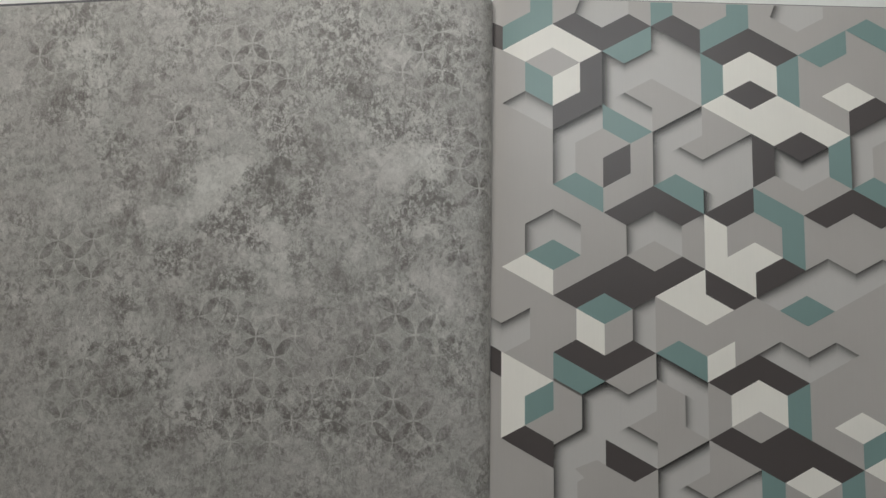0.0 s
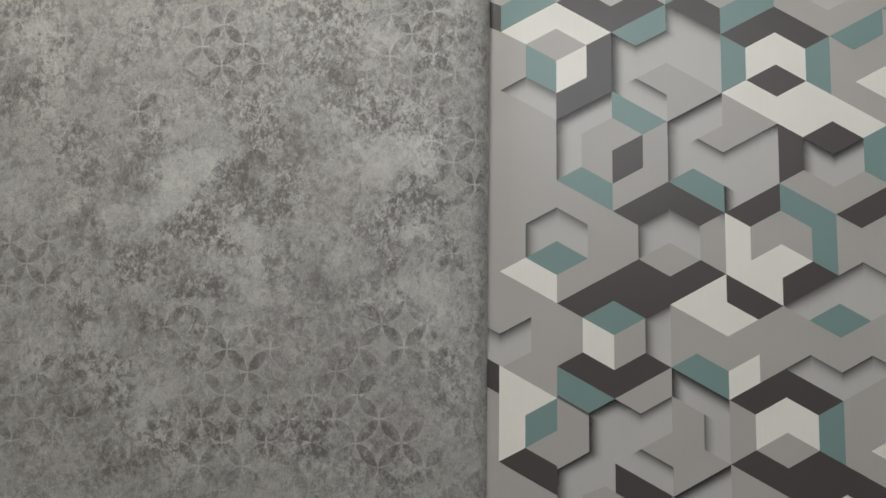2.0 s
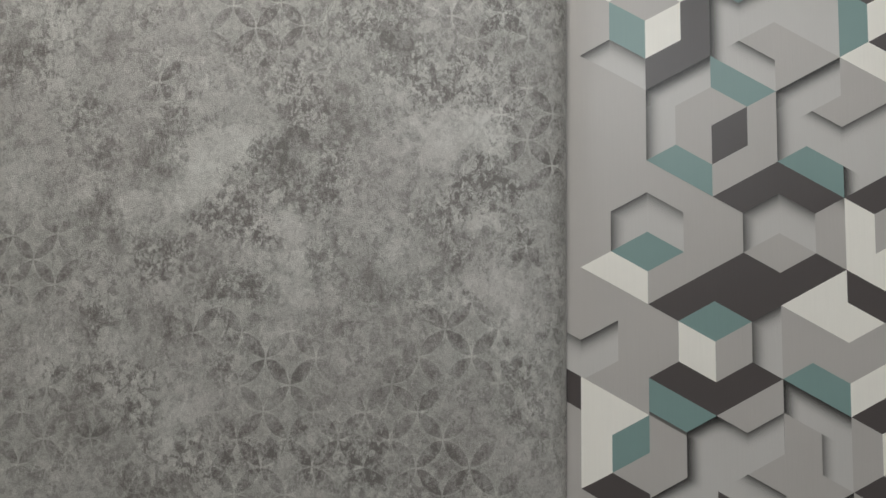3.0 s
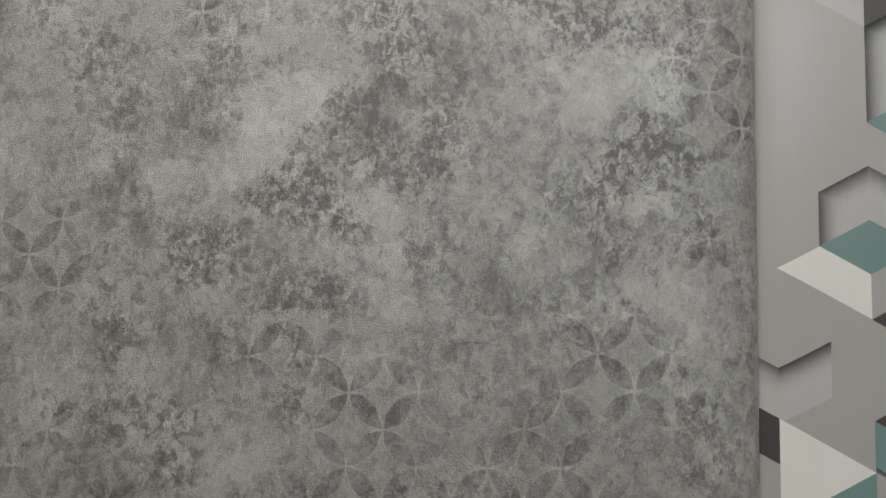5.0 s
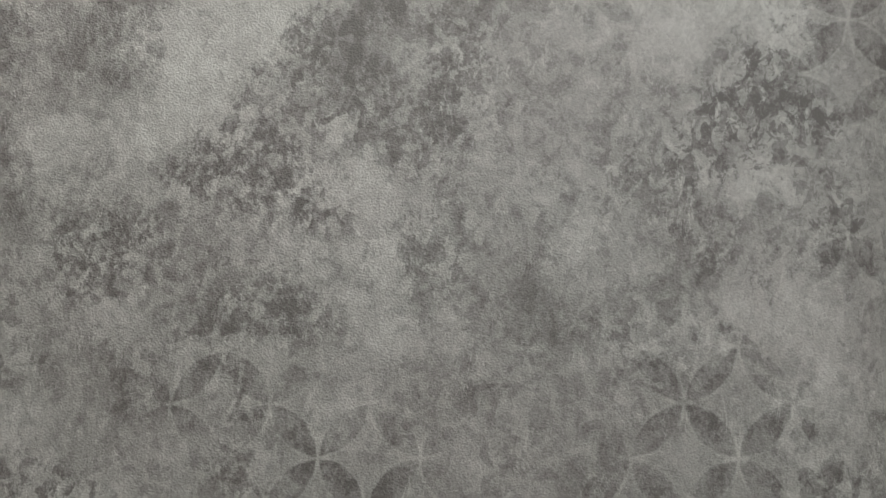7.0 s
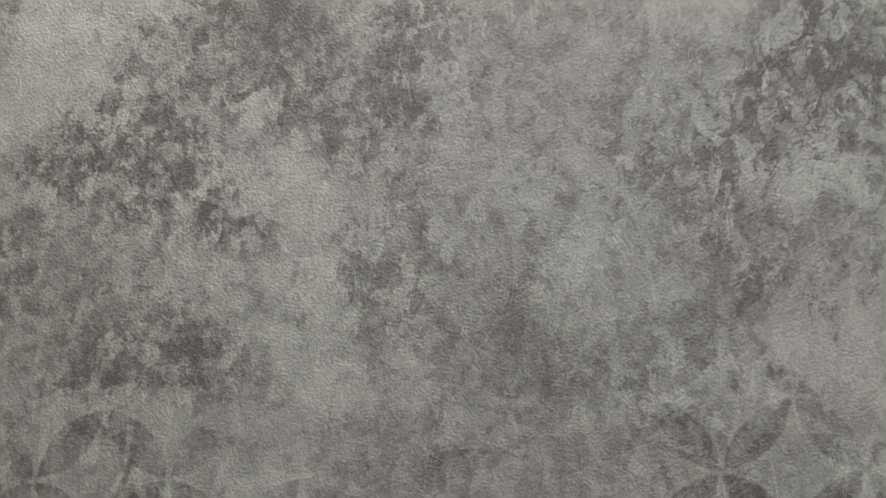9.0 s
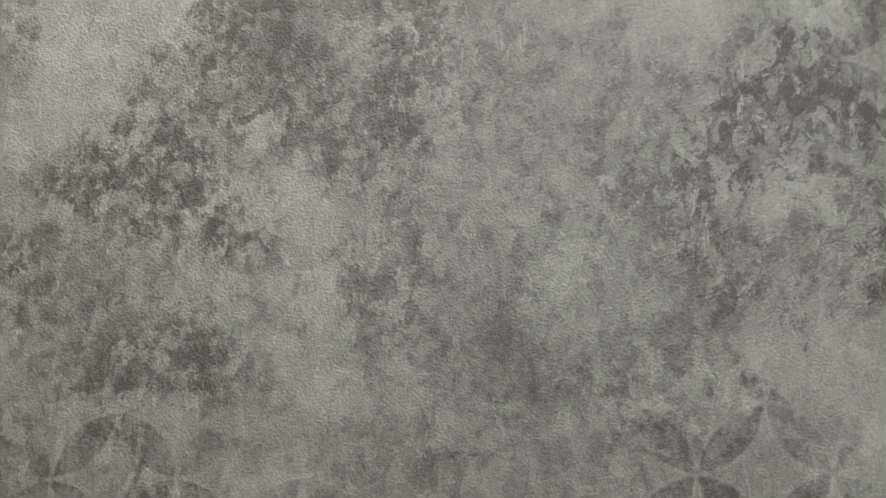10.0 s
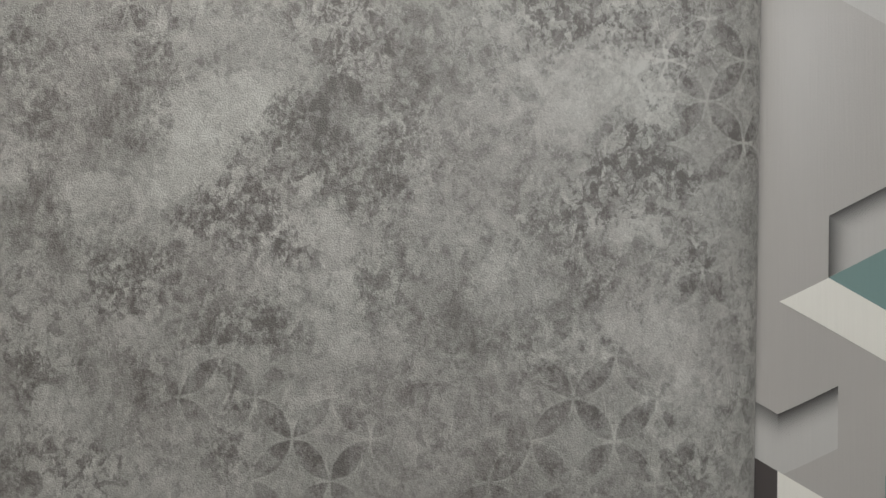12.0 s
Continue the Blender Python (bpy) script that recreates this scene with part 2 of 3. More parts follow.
    # single petals come and go, as well as whole patches of them
    which = m.add("ShaderNodeTexWhiteNoise")
    which.noise_dimensions = "2D"
    cell = m.add("ShaderNodeCombineXYZ")
    m.put(m.math("FLOOR", m.math("ADD", m.math("ADD", a, 100.0), 0.5)), cell.inputs[0])
    m.put(m.math("FLOOR", m.math("ADD", m.math("ADD", b, 100.0), 0.5)), cell.inputs[1])
    m.put(cell.outputs[0], which.inputs[0])
    single = m.ramp(which.outputs[0], 0.1, 0.9, 0.5, 1.0, False)
    spared = m.ramp(m.noise(co, 70.0, 4, 0.6), 0.34, 0.54, 0.60, 1.0)
    worn = m.math("MULTIPLY", m.math("MULTIPLY", groups, patchy), spared)
    tone = m.math("SUBTRACT", tone, m.math("MULTIPLY", m.math("MULTIPLY", petal, worn), m.math("MULTIPLY", single, 0.42)))
    tone = m.math("ADD", tone, m.math("MULTIPLY", m.math("MULTIPLY", rim, worn), 0.24))
    # thin pale scratches
    vein = m.noise(m.stretch(co, (1, 0.4, 1), -14), 150.0, 3, 0.55, 1.0)
    vein = m.ramp(m.math("ABSOLUTE", m.math("SUBTRACT", vein, 0.5)), 0.003, 0.012, 1.0, 0.0)
    vein = m.math("MULTIPLY", vein, m.ramp(m.noise(co, 52.0, 2), 0.54, 0.66))
    tone = m.math("ADD", tone, m.math("MULTIPLY", vein, 0.34))
    scratch = m.noise(m.stretch(co, (1, 0.35, 1), 28), 210.0, 4, 0.6, 0.8)
    scratch = m.ramp(m.math("ABSOLUTE", m.math("SUBTRACT", scratch, 0.5)), 0.003, 0.012, 1.0, 0.0)
    scratch = m.math("MULTIPLY", scratch, m.ramp(m.noise(m.vec("ADD", co, (3.1, 1.7, 0)), 60.0, 2), 0.53, 0.63))
    tone = m.math("ADD", tone, m.math("MULTIPLY", scratch, 0.30))
    # small crisp flakes all over
    flake = m.ramp(m.noise(m.stretch(co, (1.0, 0.8, 1.0), 20), 340.0, 6, 0.56, 1.2), 0.47, 0.53, -0.055, 0.055)
    tone = m.math("ADD", tone, m.math("MULTIPLY", flake, m.math("MULTIPLY_ADD", busy, 0.6, 0.7)))
    # pale upright runs
    runs = m.ramp(m.noise(m.stretch(co, (1, 0.20, 1), -6), 300.0, 4, 0.55, 0.6), 0.54, 0.60)
    runs = m.math("MULTIPLY", runs, spread(PALE_RUNS, 0.4, 1.4))
    tone = m.math("ADD", tone, m.math("MULTIPLY", runs, 0.26))
    speck = m.ramp(m.noise(co, 1100.0, 6, 0.8), 0.32, 0.68, -0.12, 0.12)
    tone = m.math("ADD", tone, speck, clamp=True)
    colour = m.mix(tone, (0.140, 0.128, 0.118), (0.600, 0.590, 0.555))
    tint = m.ramp(m.noise(co, 20.0, 4), 0.40, 0.60)
    colour = m.mix(m.math("MULTIPLY", tint, 0.16), colour, m.mix(1.0, colour, (0.93, 1.02, 0.98), "MULTIPLY"))
    grain = m.noise(m.stretch(co, (1.0, 1.12, 1.0), -35), 1650.0, 2, 0.5, 0.25)
    return m.surface(colour, m.ramp(tone, 0, 1, 0.46, 0.33), m.bump(grain, 0.00037, 0.9), specular=0.8)


def printed_paper(name, colour, vary=0.012):
    """Smooth printed wallpaper with a faint upright linen texture."""
    m = Nodes(name)
    co = m.place()
    lines = m.noise(m.stretch(co, (1.0, 0.02, 1.0)), 1600.0, 2, 0.6)
    cloud = m.noise(co, 18.0, 4, 0.6)
    k = m.math("ADD", m.ramp(lines, 0.25, 0.75, 1 - vary, 1 + vary), m.ramp(cloud, 0.3, 0.7, -0.02, 0.02))
    height = m.math("ADD", lines, m.math("MULTIPLY", m.noise(co, 1500.0, 2), 0.6))
    return m.surface(m.vec("SCALE", colour, scale=k), 0.36, m.bump(height, 0.0002, 0.35), specular=0.38)


def shade_ink():
    """Grey-black ink of the wallpaper's trompe-l'oeil relief, thinning out across its band."""
    m = Nodes("shade_ink")
    uv = m.add("ShaderNodeSeparateXYZ")
    m.put(m.add("ShaderNodeTexCoord").outputs["UV"], uv.inputs[0])
    cover = m.math("MULTIPLY", m.math("POWER", m.math("SUBTRACT", 1.0, uv.outputs[1], clamp=True), 2.3), uv.outputs[0])
    ink = m.add("ShaderNodeBsdfPrincipled")
    ink.inputs["Base Color"].default_value, ink.inputs["Roughness"].default_value = (0.045, 0.043, 0.042, 1), 0.42
    clear = m.add("ShaderNodeBsdfTransparent")
    mixed = m.add("ShaderNodeMixShader")
    m.put(cover, mixed.inputs[0])
    m.put(clear.outputs[0], mixed.inputs[1])
    m.put(ink.outputs[0], mixed.inputs[2])
    m.put(mixed.outputs[0], m.out.inputs[0])
    return m.material


WALLPAPER = distressed_wallpaper()
GREY = printed_paper("grey_print", (0.472, 0.452, 0.430))
INKS = {
    "G": GREY,
    "R": printed_paper("pale_grey_print", (0.556, 0.544, 0.523)),
    "T": printed_paper("teal_print", (0.212, 0.322, 0.308)),
    "D": printed_paper("charcoal_print", (0.088, 0.077, 0.076)),
    "W": printed_paper("cream_print", (0.88, 0.86, 0.795)),
}
SHADE = shade_ink()
BACKING = paint("paper_backing", (0.72, 0.70, 0.66), 0.7, 900.0)
# cover board, also used for the dark sheets that stand in for edge shade
BOARD_AND_SHADE = paint("cover_board_and_edge_shade", (0.10, 0.10, 0.11), 0.6, 700.0)
TABLE = paint("white_laminate", (0.80, 0.81, 0.79), 0.35, 500.0, 0.02)
METAL = paint("grey_metal", (0.40, 0.40, 0.41), 0.4, 500.0)
PLASTER = paint("warm_plaster", (0.42, 0.36, 0.29), 0.85, 120.0)
CEILING = paint("white_plaster", (0.78, 0.76, 0.72), 0.9, 120.0)
FLOORING = paint("brown_floor", (0.24, 0.19, 0.14), 0.5, 60.0, 0.15)
glow = Nodes("lamp_diffuser")
glow_node = glow.add("ShaderNodeEmission")
glow_node.inputs[0].default_value, glow_node.inputs[1].default_value = (0.985, 0.97, 0.95, 1), 3.0
glow.put(glow_node.outputs[0], glow.out.inputs[0])
DIFFUSER = glow.material


# ---- mesh helpers ----
def part(name, bm, material, parent=None, label="", smooth=False):
    """Links a bmesh as one mesh object under a thing or a part."""
    mesh = bpy.data.meshes.new(name)
    for f in bm.faces:
        f.smooth = smooth
    bm.to_mesh(mesh)
    bm.free()
    mesh.materials.append(material)
    ob = new(name, mesh)
    if parent is not None:
        ob.parent = parent
    if label:
        ob["label"] = label
    return ob


def box(x0, x1, y0, y1, z0, z1, bevel=0.0):
    bm = bmesh.new()
    bmesh.ops.create_cube(bm, size=1.0, matrix=Matrix.Translation(((x0 + x1) / 2, (y0 + y1) / 2, (z0 + z1) / 2)) @ Matrix.Diagonal((x1 - x0, y1 - y0, z1 - z0, 1)))
    if bevel:
        bmesh.ops.bevel(bm, geom=bm.edges[:], offset=bevel, segments=2, affect="EDGES", profile=0.7)
    return bm


# ---- room ----
ROOM = 2.2
tagged(part("floor", box(-ROOM, ROOM, -ROOM, ROOM, FLOOR_Z - 0.1, FLOOR_Z), FLOORING), "plain brown floor below the table", "floor", kind="structure")
tagged(part("ceiling", box(-ROOM, ROOM, -ROOM, ROOM, CEILING_Z, CEILING_Z + 0.1), CEILING), "plain white plaster ceiling over the table", "ceiling", kind="structure")
for name, (x0, x1, y0, y1) in {
    "wall_north": (-ROOM - 0.1, ROOM + 0.1, ROOM, ROOM + 0.1), "wall_south": (-ROOM - 0.1, ROOM + 0.1, -ROOM - 0.1, -ROOM),
    "wall_east": (ROOM, ROOM + 0.1, -ROOM, ROOM), "wall_west": (-ROOM - 0.1, -ROOM, -ROOM, ROOM),
}.items():
    tagged(part(name, box(x0, x1, y0, y1, FLOOR_Z - 0.1, CEILING_Z + 0.1), PLASTER), "plain warm plaster wall", "wall", kind="structure")

# added hanging body for the unseen key light
added_key_lamp = tagged(new("added_key_lamp"), "added unseen key lamp, rectangular, with a glowing white diffuser", "lamp")
added_key_lamp.matrix_world = pose(*LAMP)
lamp_x, lamp_y = LAMP_WIDTH / 2, LAMP_DEPTH / 2
part("lamp_frame", box(-lamp_x - 0.02, lamp_x + 0.02, -lamp_y - 0.02, lamp_y + 0.02, 0.0, 0.04, 0.005), METAL, added_key_lamp)
part("diffuser", box(-lamp_x, lamp_x, -lamp_y, lamp_y, -0.008, -0.002, 0.002), DIFFUSER, added_key_lamp, "glowing white diffuser")
for side in (-0.16, 0.16):
    part("rod", box(side - 0.008, side + 0.008, -0.008, 0.008, 0.041, CEILING_Z - LAMP[2], 0.002), METAL, added_key_lamp)

ceiling_lamp = tagged(new("ceiling_lamp"), "long ceiling lamp with a cool white diffuser", "lamp")
ceiling_lamp.matrix_world = pose(*CEILING_LAMP)
lamp_x = CEILING_LAMP_WIDTH / 2
part("lamp_frame", box(-lamp_x - 0.03, lamp_x + 0.03, -0.31, 0.31, 0.0, 0.05, 0.005), METAL, ceiling_lamp)
part("diffuser", box(-lamp_x - 0.005, lamp_x + 0.005, -0.285, 0.285, -0.008, -0.002, 0.002), DIFFUSER, ceiling_lamp, "glowing cool white diffuser")

# ---- table ----
table = tagged(new("table"), "white laminate table under the open sample book", "table")
table.matrix_world = pose(0, 0, FLOOR_Z)
top_z = TABLE_Z - FLOOR_Z
part("tabletop", box(-0.80, 0.80, -0.45, 0.45, top_z - 0.028, top_z, 0.003), TABLE, table)
for sx in (-1, 1):
    for sy in (-1, 1):
        part("leg", box(sx * 0.74 - 0.022, sx * 0.74 + 0.022, sy * 0.39 - 0.022, sy * 0.39 + 0.022, 0, top_z - 0.0285, 0.003), METAL, table)

# ---- sample book ----
BOTTOM = -0.225
LEFT_END, RIGHT_END = -0.47, 0.55
FOLD = 0.0412
LEAN, CURL, CURL_START, CURL_SPAN = 0.016, 0.0125, 0.290, 0.97  # a slow bend, then a tight roll: width; radius, sines of its first and last slope


def fold_x(y):
    """The fold between the pages leans slightly."""
    return FOLD + 0.0131 * (y - 0.034)


def left_top(x):
    return min(0.2153 + 0.0614 * x, 0.2085)


def right_top(x):
    return 0.2126 - 0.0177 * x


def roll_at(d):
    """How far into the slow bend, and which sine of the tight roll, at the distance d from the fold."""
    wide = CURL * (CURL_SPAN - CURL_START)
    return min(LEAN, max(0.0, wide + LEAN - d)), min(CURL_SPAN, max(CURL_START, CURL_SPAN - d / CURL))


def left_z(x, y):
    """Flat, then leaning over and rolling down into the fold."""
    d = fold_x(y) - x
    if d < 0.000002:
        return -0.0156
    t, s = roll_at(d)
    bend = math.tan(math.asin(CURL_START)) / (2 * LEAN)
    return -bend * t * t - CURL * (math.sqrt(1 - CURL_START ** 2) - math.sqrt(1 - s * s))


def curl_length(d):
    """How much longer the rolled sheet is than its plan, at the distance d from the fold."""
    t, s = roll_at(max(0.0, d))
    slope = math.tan(math.asin(CURL_START)) * t / LEAN
    return t * slope * slope / 6 + CURL * (math.asin(s) - math.asin(CURL_START) - (s - CURL_START))


# printed lattice of the geometric page: origin, step, ratio, turn
LX, LY, STEP, RATIO, TURN = 0.08432, 0.17409, 0.03429, 0.54705, -0.01261


# the sheet bends along these lines beside the fold
DIP_LINES = (0.00005, 0.0012, 0.0026, 0.0042, 0.006, 0.008, 0.0105, 0.0135, 0.0175, 0.023, 0.031)


def right_z(x, y):
    dip = 0.0046 * math.exp(-max(0.0, x - fold_x(y)) / 0.010)
    return -0.0092 - 0.0040 * (x - LX) - 0.0070 * (y - LY) - dip


def sheet(xs, n, top, height, bottom, thick):
    """A sheet of paper over columns xs(y) and n rows, with both faces and edges."""
    bm = bmesh.new()
    grid = []
    for k in range(2):
        rows = []
        for j in range(n + 1):
            row = []
            for s in xs:
                x = s(bottom + (0.18 - bottom) * j / n) if callable(s) else s
                y = bottom + (top(x) - bottom) * j / n
                x = s(y) if callable(s) else s
                row.append(bm.verts.new((x, y, height(x, y) - k * thick)))
            rows.append(row)
        grid.append(rows)
    m = len(xs)
    for j in range(n):
        for i in range(m - 1):
            a, b = grid
            bm.faces.new((a[j][i], a[j][i + 1], a[j + 1][i + 1], a[j + 1][i]))
            bm.faces.new((b[j][i], b[j + 1][i], b[j + 1][i + 1], b[j][i + 1]))
    for j in range(n):
        for i, turn in ((0, 1), (m - 1, -1)):
            f = (grid[0][j][i], grid[0][j + 1][i], grid[1][j + 1][i], grid[1][j][i])
            bm.faces.new(f[::turn])
    for i in range(m - 1):
        for j, turn in ((0, -1), (n, 1)):
            f = (grid[0][j][i], grid[1][j][i], grid[1][j][i + 1], grid[0][j][i + 1])
            bm.faces.new(f[::-turn])
    bmesh.ops.recalc_face_normals(bm, faces=bm.faces[:])
    for e in bm.edges:
        e.smooth = e.calc_face_angle(0.0) < 0.9
    return bm


def from_fold(d):
    return lambda y: fold_x(y) + d


book = tagged(new("wallpaper_sample_book"), "open wallpaper sample book lying flat on a white table", "book")
book.matrix_world = pose(0, 0, 0)
part("cover", box(LEFT_END - 0.004, RIGHT_END + 0.004, BOTTOM - 0.004, 0.168, TABLE_Z, TABLE_Z + 0.003, 0.001), BOARD_AND_SHADE, book, "dark cover board")
left_columns = [LEFT_END + (FOLD - 0.11 - LEFT_END) * i / 12 for i in range(12)] + [from_fold(-0.105)]
roll_start, roll_end = math.asin(CURL_START), math.asin(CURL_SPAN)
roll_width = CURL * (CURL_SPAN - CURL_START)
left_columns += [from_fold(-roll_width - LEAN * (1 - i / 10)) for i in range(10)]
left_columns += [from_fold(-CURL * (CURL_SPAN - math.sin(roll_start + (roll_end - roll_start) * i / 16))) for i in range(16)]
left_columns += [from_fold(-0.00001), from_fold(0.0)]
left_sheet = sheet(left_columns, 24, left_top, left_z, BOTTOM, 0.0005)
page_uv = left_sheet.loops.layers.uv.new("page")
for face in left_sheet.faces:
    for loop in face.loops:
        cx, cy, cz = loop.vert.co
        loop[page_uv].uv = (cx + curl_length(fold_x(cy) - cx), cy)
left_page = part("left_page", left_sheet, WALLPAPER, book, "distressed grey wallpaper page with faded petal circles", True)
right_columns = [from_fold(d) for d in DIP_LINES] + [FOLD + 0.045 + (RIGHT_END - FOLD - 0.045) * i / 20 for i in range(21)]
right_page = part("right_page", sheet(right_columns, 24, right_top, right_z, BOTTOM, 0.0005), GREY, book, "grey wallpaper page printed with geometric cubes", True)
for i in range(5):
    drop = 0.0016 * (i + 1)
    cut = 0.0011 * ((i * 3) % 4)
    part("under_page", sheet(left_columns[:-14], 6, lambda x: left_top(x) - 0.001 - cut, lambda x, y: left_z(x, y) - drop, BOTTOM + 0.002, 0.0004), BACKING, book)
    part("under_page", sheet(right_columns[7:], 6, lambda x: right_top(x) - 0.001 - cut, lambda x, y: right_z(x, y) - drop * 0.5, BOTTOM + 0.002, 0.0003), BACKING, book)
# dark sheets just past the page tops stand in for the shadow gap
part("edge_shade_sheet", sheet(left_columns[:-14], 6, lambda x: left_top(x) + 0.0020, lambda x, y: left_z(x, y) - 0.0009, BOTTOM + 0.002, 0.0004), BOARD_AND_SHADE, book, "dark sheet standing in for the shadow line at the page edge")
part("edge_shade_sheet", sheet(right_columns[7:], 6, lambda x: right_top(x) + 0.0007, lambda x, y: right_z(x, y) - 0.0006, BOTTOM + 0.002, 0.0002), BOARD_AND_SHADE, book, "dark sheet standing in for the shadow line at the page edge")
part("page_stack", box(LEFT_END + 0.01, -0.06, BOTTOM + 0.006, 0.163, TABLE_Z + 0.0035, -0.0105, 0.001), BACKING, book)

# Printed motifs of the geometric page. Each is a walk on the lattice: start column and half row, then moves:
# u d up and down, e f right-up and right-down, w z left-up and left-down; lengths 1, a (inner facet), b (outer band), h (half).
# Moves before ':' only lead to the first corner. R: sunk field with printed shade inside, lower case: plate with shade below it.
INNER, OUTER = 0.55, 0.45
WAYS = {"u": (0, -2), "d": (0, 2), "e": (1, -1), "f": (1, 1), "w": (-1, -1), "z": (-1, 1)}
LENGTHS = {"1": 1.0, "2": 2.0, "a": INNER, "b": OUTER, "h": 0.5}
MOTIFS = """
R 1,0 d1 f1 e1 u1 w1
R -1,2 eb fa db
R 0,-1 eb : fa ea u1 wa
R 4,-1 eb : fa ea u1 wa
R 7,0 ub : ea u1 wa
R 5,4 wa : da fa ea ua za
R 0,3 d1 eb ua ea ub
R 6,3 d1 eb ua ea ub
R 7,4 ea da za
R 2,3 d1 eb fa db e1 u1 w1
R 2,7 ua : za da ea fa ua
R 0,7 ua : za da ea fa ua
R 2,9 d1 wb ua
R 1,12 zb da za db d1 f1 e1 u1 u1 u1
R 2,11 f1 d1 z1
R 2,15 d1 eb fa db e1 u1 w1
R 4,9 e1 eb fa ea fb z2
R 4,11 eb fa ea fb z1
R -1,10 ea da za wa ua
W -1,0 e1 f1 zb wa za
G 0,1 wa ea fa
T 0,1 wa da fa
W 0,1 ea da za
d 1,0 d1 z1 ub ea ua
T 0,-1 z1 ub ea u1 eb
D -1,0 ub wb db
D 0,-1 eb fa ea fb z1
t 1,0 e1 db za
T 2,-1 eb u1 zb
D 2,-1 eb fa db
T 4,-1 z1 ub ea u1 eb
D 3,0 e1 f1 zb wa za
W 4,1 wa : ea fa da wa za
D 4,1 fa za wa
T 3,0 fb da zb
T 5,0 zb da fb
W 3,2 eb fa ea f1b zb wa za
d 5,4 wa ea fa
T 6,3 zb da fb
D 4,3 fb da zb
g 3,2 f1 z1 wb eb
g 3,2 z1 ub wa ea
T 1,2 f1 zb wa
G 1,4 ua : za da fa ea ua
D 1,4 ea da za
G 7,4 ua : za da fa za
T 0,5 eb fa db
G 2,3 d1 z1 ub ea ua
t 2,5 eb fa db
D 1,6 e1 f1 zb wa za
G 2,7 fa za wa
T 0,7 fa za wa
W -1,8 eb fa db
D 0,9 e1b fa ea fb z1b wa za
T 1,10 wa ea fa
W 1,10 wa da fa
G 1,10 ea da za
D 0,11 eb fa ea fb z1
t 0,11 f1 zb wa
g 1,12 e1 db za
D 3,6 e1 db za
W 3,6 fb da ea fa za db w1
D 5,8 z1 ub ea
T 4,5 f1 d1 wb ua wa
D 3,8 db fa eb
W 3,8 z1 f1 ea wa
t 2,11 eb fa db
W 3,12 ub ea db
D 3,12 e1 f1 zb wa za
W 4,13 wa : ea fa da wa za
G 4,13 fa za wa
T 5,12 zb da fb
G 3,12 fb da zb
D 3,14 eb fa ea f1b zb wa za
W 5,16 wa ea fa
T 4,15 fb d1 zb
T 6,15 zb d1 fb
W 6,15 e1 db za
T 6,15 ub ea fb
W 6,13 fa za wa
W -1,14 eb uh ea w1
D -1,14 u1 uh : wb db fb
T 0,13 uh za dh
g 0,13 uh : fa da za wa ea
D -1,14 eb fa db
g 2,13 ua : fa da fb z1 ub wa ea
D 1,14 f1 zb wa
G 1,16 ua : za da fa ea ua
G 2,15 d1 z1 ub ea ua
g 3,14 f1 z1 wb eb
T 5,10 wa ea fa
D 5,6 e1 f1 zb wa za
T 6,5 eb fa db
D 6,3 ub ea fb
W 6,1 fa za wa
D 7,2 f1 zb wa
T 5,0 e1 db za
T 6,-1 eb fa db
D 8,-1 z1 ub ea u1 eb
"""


def lattice(c, h):
    u, v = c * STEP, -h * STEP * RATIO
    return Vector((LX + u * math.cos(TURN) - v * math.sin(TURN), LY + u * math.sin(TURN) + v * math.cos(TURN)))


def corners(text, shift=0):
    start, *moves = text.split()
    c, h = (float(k) for k in start.split(","))
    h += shift
    out = [lattice(c, h)]
    for move in moves:
        if move == ":":
            out = [lattice(c, h)]
            continue
        far = sum(LENGTHS[k] for k in move[1:])
        c, h = c + WAYS[move[0]][0] * far, h + WAYS[move[0]][1] * far
        out.append(lattice(c, h))
    if (out[-1] - out[0]).length < 1e-4:
        out.pop()
    turn = sum(a.x * b.y - b.x * a.y for a, b in zip(out, out[1:] + out[:1]))
    return out if turn > 0 else out[::-1]


def lay(bm, lift):
    """Trims a flat print to the page and lays it on the curved sheet."""
    def cut(co, no):
        bmesh.ops.bisect_plane(bm, geom=bm.verts[:] + bm.edges[:] + bm.faces[:], plane_co=co, plane_no=no, clear_outer=True)
    cut((0, right_top(0) - 0.0006, 0), (0.0177, 1, 0))
    cut((0, BOTTOM + 0.001, 0), (0, -1, 0))
    cut((RIGHT_END - 0.001, 0, 0), (1, 0, 0))
    cut((fold_x(0) + 0.0001, 0, 0), (-1, 0.0131, 0))
    for d in DIP_LINES[1:]:
        bmesh.ops.bisect_plane(bm, geom=bm.verts[:] + bm.edges[:] + bm.faces[:], plane_co=(fold_x(0) + d, 0, 0), plane_no=(-1, 0.0131, 0))
    for v in bm.verts:
        v.co.z = right_z(v.co.x, v.co.y) + lift
    return bm


def flat(points):
    bm = bmesh.new()
    bm.faces.new([bm.verts.new((p.x, p.y, 0)) for p in points])
    bm.normal_update()
    bmesh.ops.triangulate(bm, faces=bm.faces[:])
    return bm


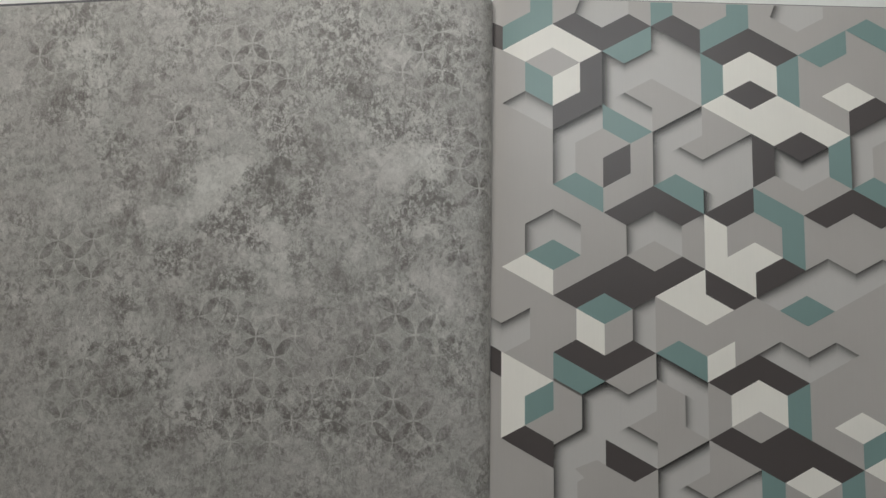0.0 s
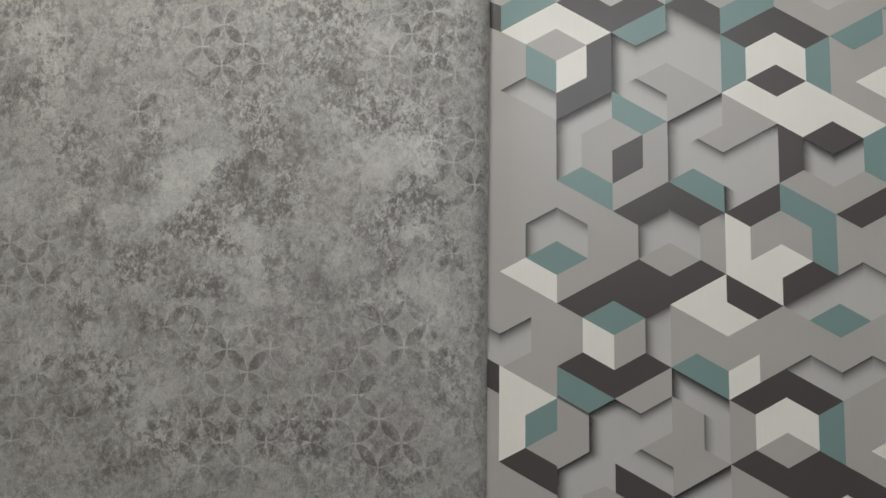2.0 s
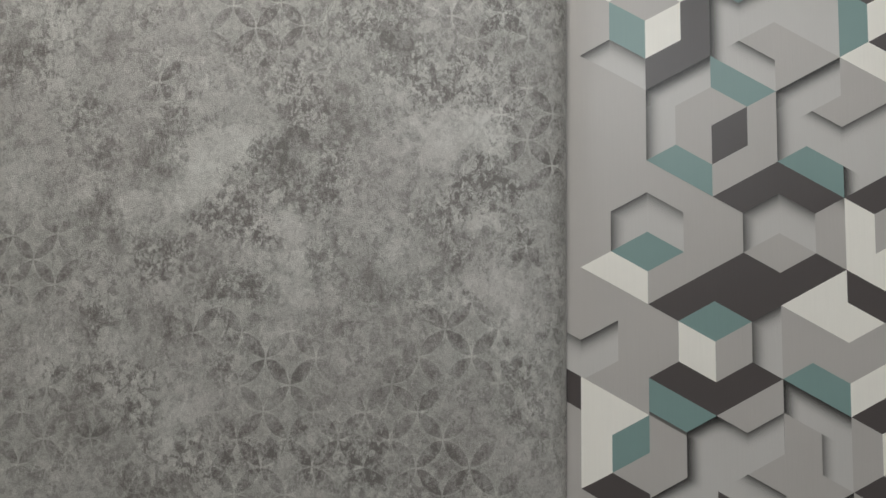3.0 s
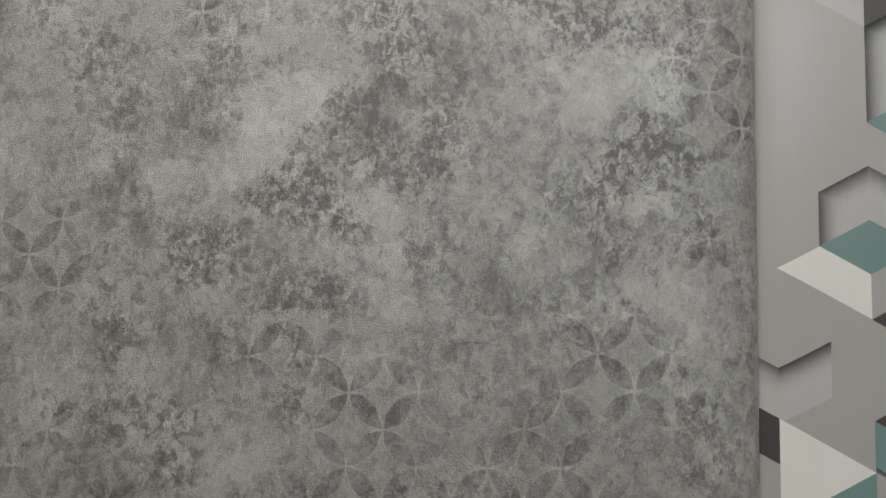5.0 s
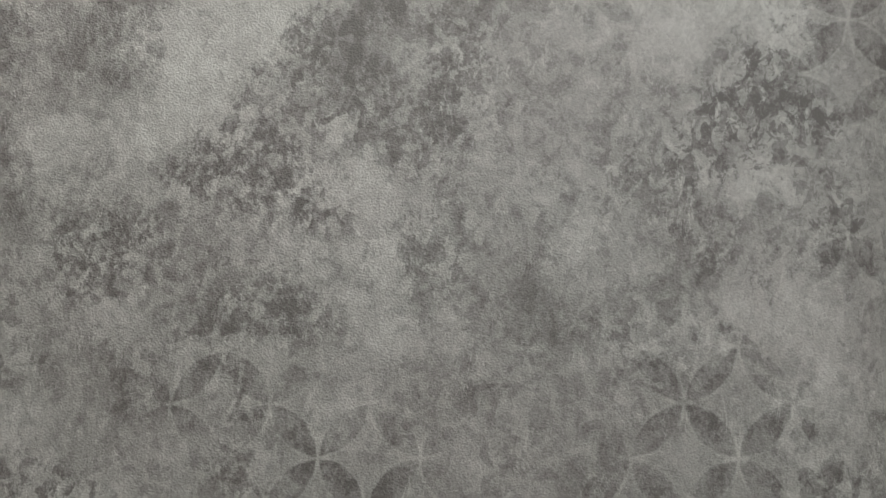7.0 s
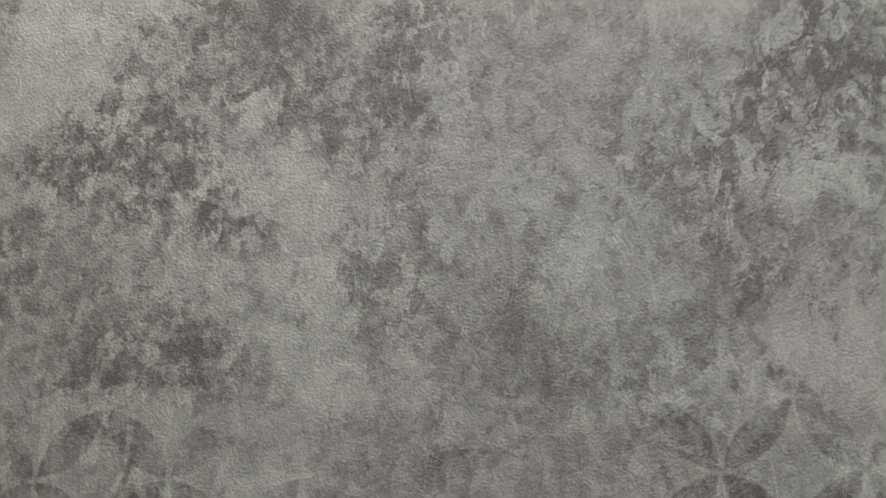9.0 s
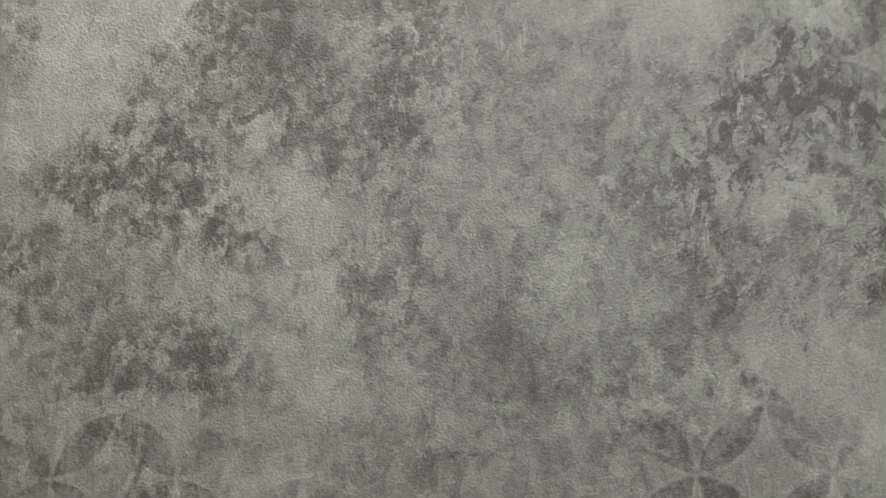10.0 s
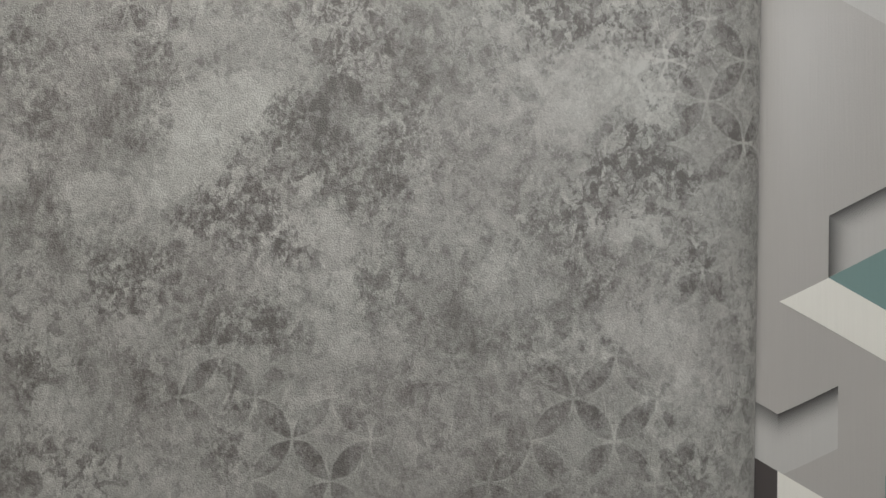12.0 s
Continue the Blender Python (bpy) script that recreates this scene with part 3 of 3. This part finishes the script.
def shade_bands(points, inward, width, light, power):
    """Mitred bands of shade ink along those edges that face the printed light; touching ones are one mesh."""
    n = len(points)
    normals, widths, powers = [], [], []
    for p, q in zip(points, points[1:] + points[:1]):
        d = (q - p).normalized()
        out = Vector((d.y, -d.x))
        facing = out.dot(light)
        normals.append(-out if inward else out)
        widths.append(width if facing > 0.1 else 0.0)
        powers.append(power * min(1.0, 0.45 + 0.7 * facing))
    moved = []
    for i, p in enumerate(points):
        a, b = i - 1, i
        na, nb, wa, wb = normals[a], normals[b], widths[a], widths[b]
        det = na.x * nb.y - na.y * nb.x
        if abs(det) < 1e-3:
            moved.append(p + nb * max(wa, wb))
        else:
            moved.append(p + Vector(((wa * nb.y - wb * na.y) / det, (wb * na.x - wa * nb.x) / det)))
    first = next((i for i in range(n) if widths[i] <= 0), 0)
    made, open_run = [], None
    for step in range(n):
        i = (first + step) % n
        if widths[i] <= 0:
            open_run = None
            continue
        if open_run is None:
            open_run = bmesh.new()
            uv = open_run.loops.layers.uv.new("shade")
            made.append(open_run)
            ends = [open_run.verts.new((p.x, p.y, 0)) for p in (points[i], moved[i])]
        k = (i + 1) % n
        new_ends = [open_run.verts.new((p.x, p.y, 0)) for p in (points[k], moved[k])]
        face = open_run.faces.new((ends[0], new_ends[0], new_ends[1], ends[1]))
        for loop, t in zip(face.loops, (0.0, 0.0, 1.0, 1.0)):
            loop[uv].uv = (powers[i], t)
        ends = new_ends
    return made


lift = 0.00010
for line in MOTIFS.strip().splitlines():
    kind, text = line.split(" ", 1)
    first_row = float(text.split()[0].split(",")[1])
    for shift in ((0, 12) if 5 <= first_row <= 9 else (0,)):
        points = corners(text, shift)
        lift += 0.000001
        bm = lay(flat(points), 0.00003 if kind == "R" else lift)
        if not bm.faces:
            bm.free()
            continue
        part("printed_recess" if kind == "R" else "printed_facet", bm, INKS[kind.upper()], right_page)
        if kind != "R" and kind.isupper():
            continue
        if kind == "R":
            bands = shade_bands(points, True, 0.0100, Vector((-0.6, 0.8)), 0.76)
        else:
            bands = shade_bands(points, False, 0.0085, Vector((0.35, -0.94)), 0.72)
        for i, bm in enumerate(bands):
            bm = lay(bm, 0.00004 + 0.0000004 * (lift * 1e6 - 100) + 0.0000001 * i)
            if bm.faces:
                part("printed_shade", bm, SHADE, right_page)
            else:
                bm.free()
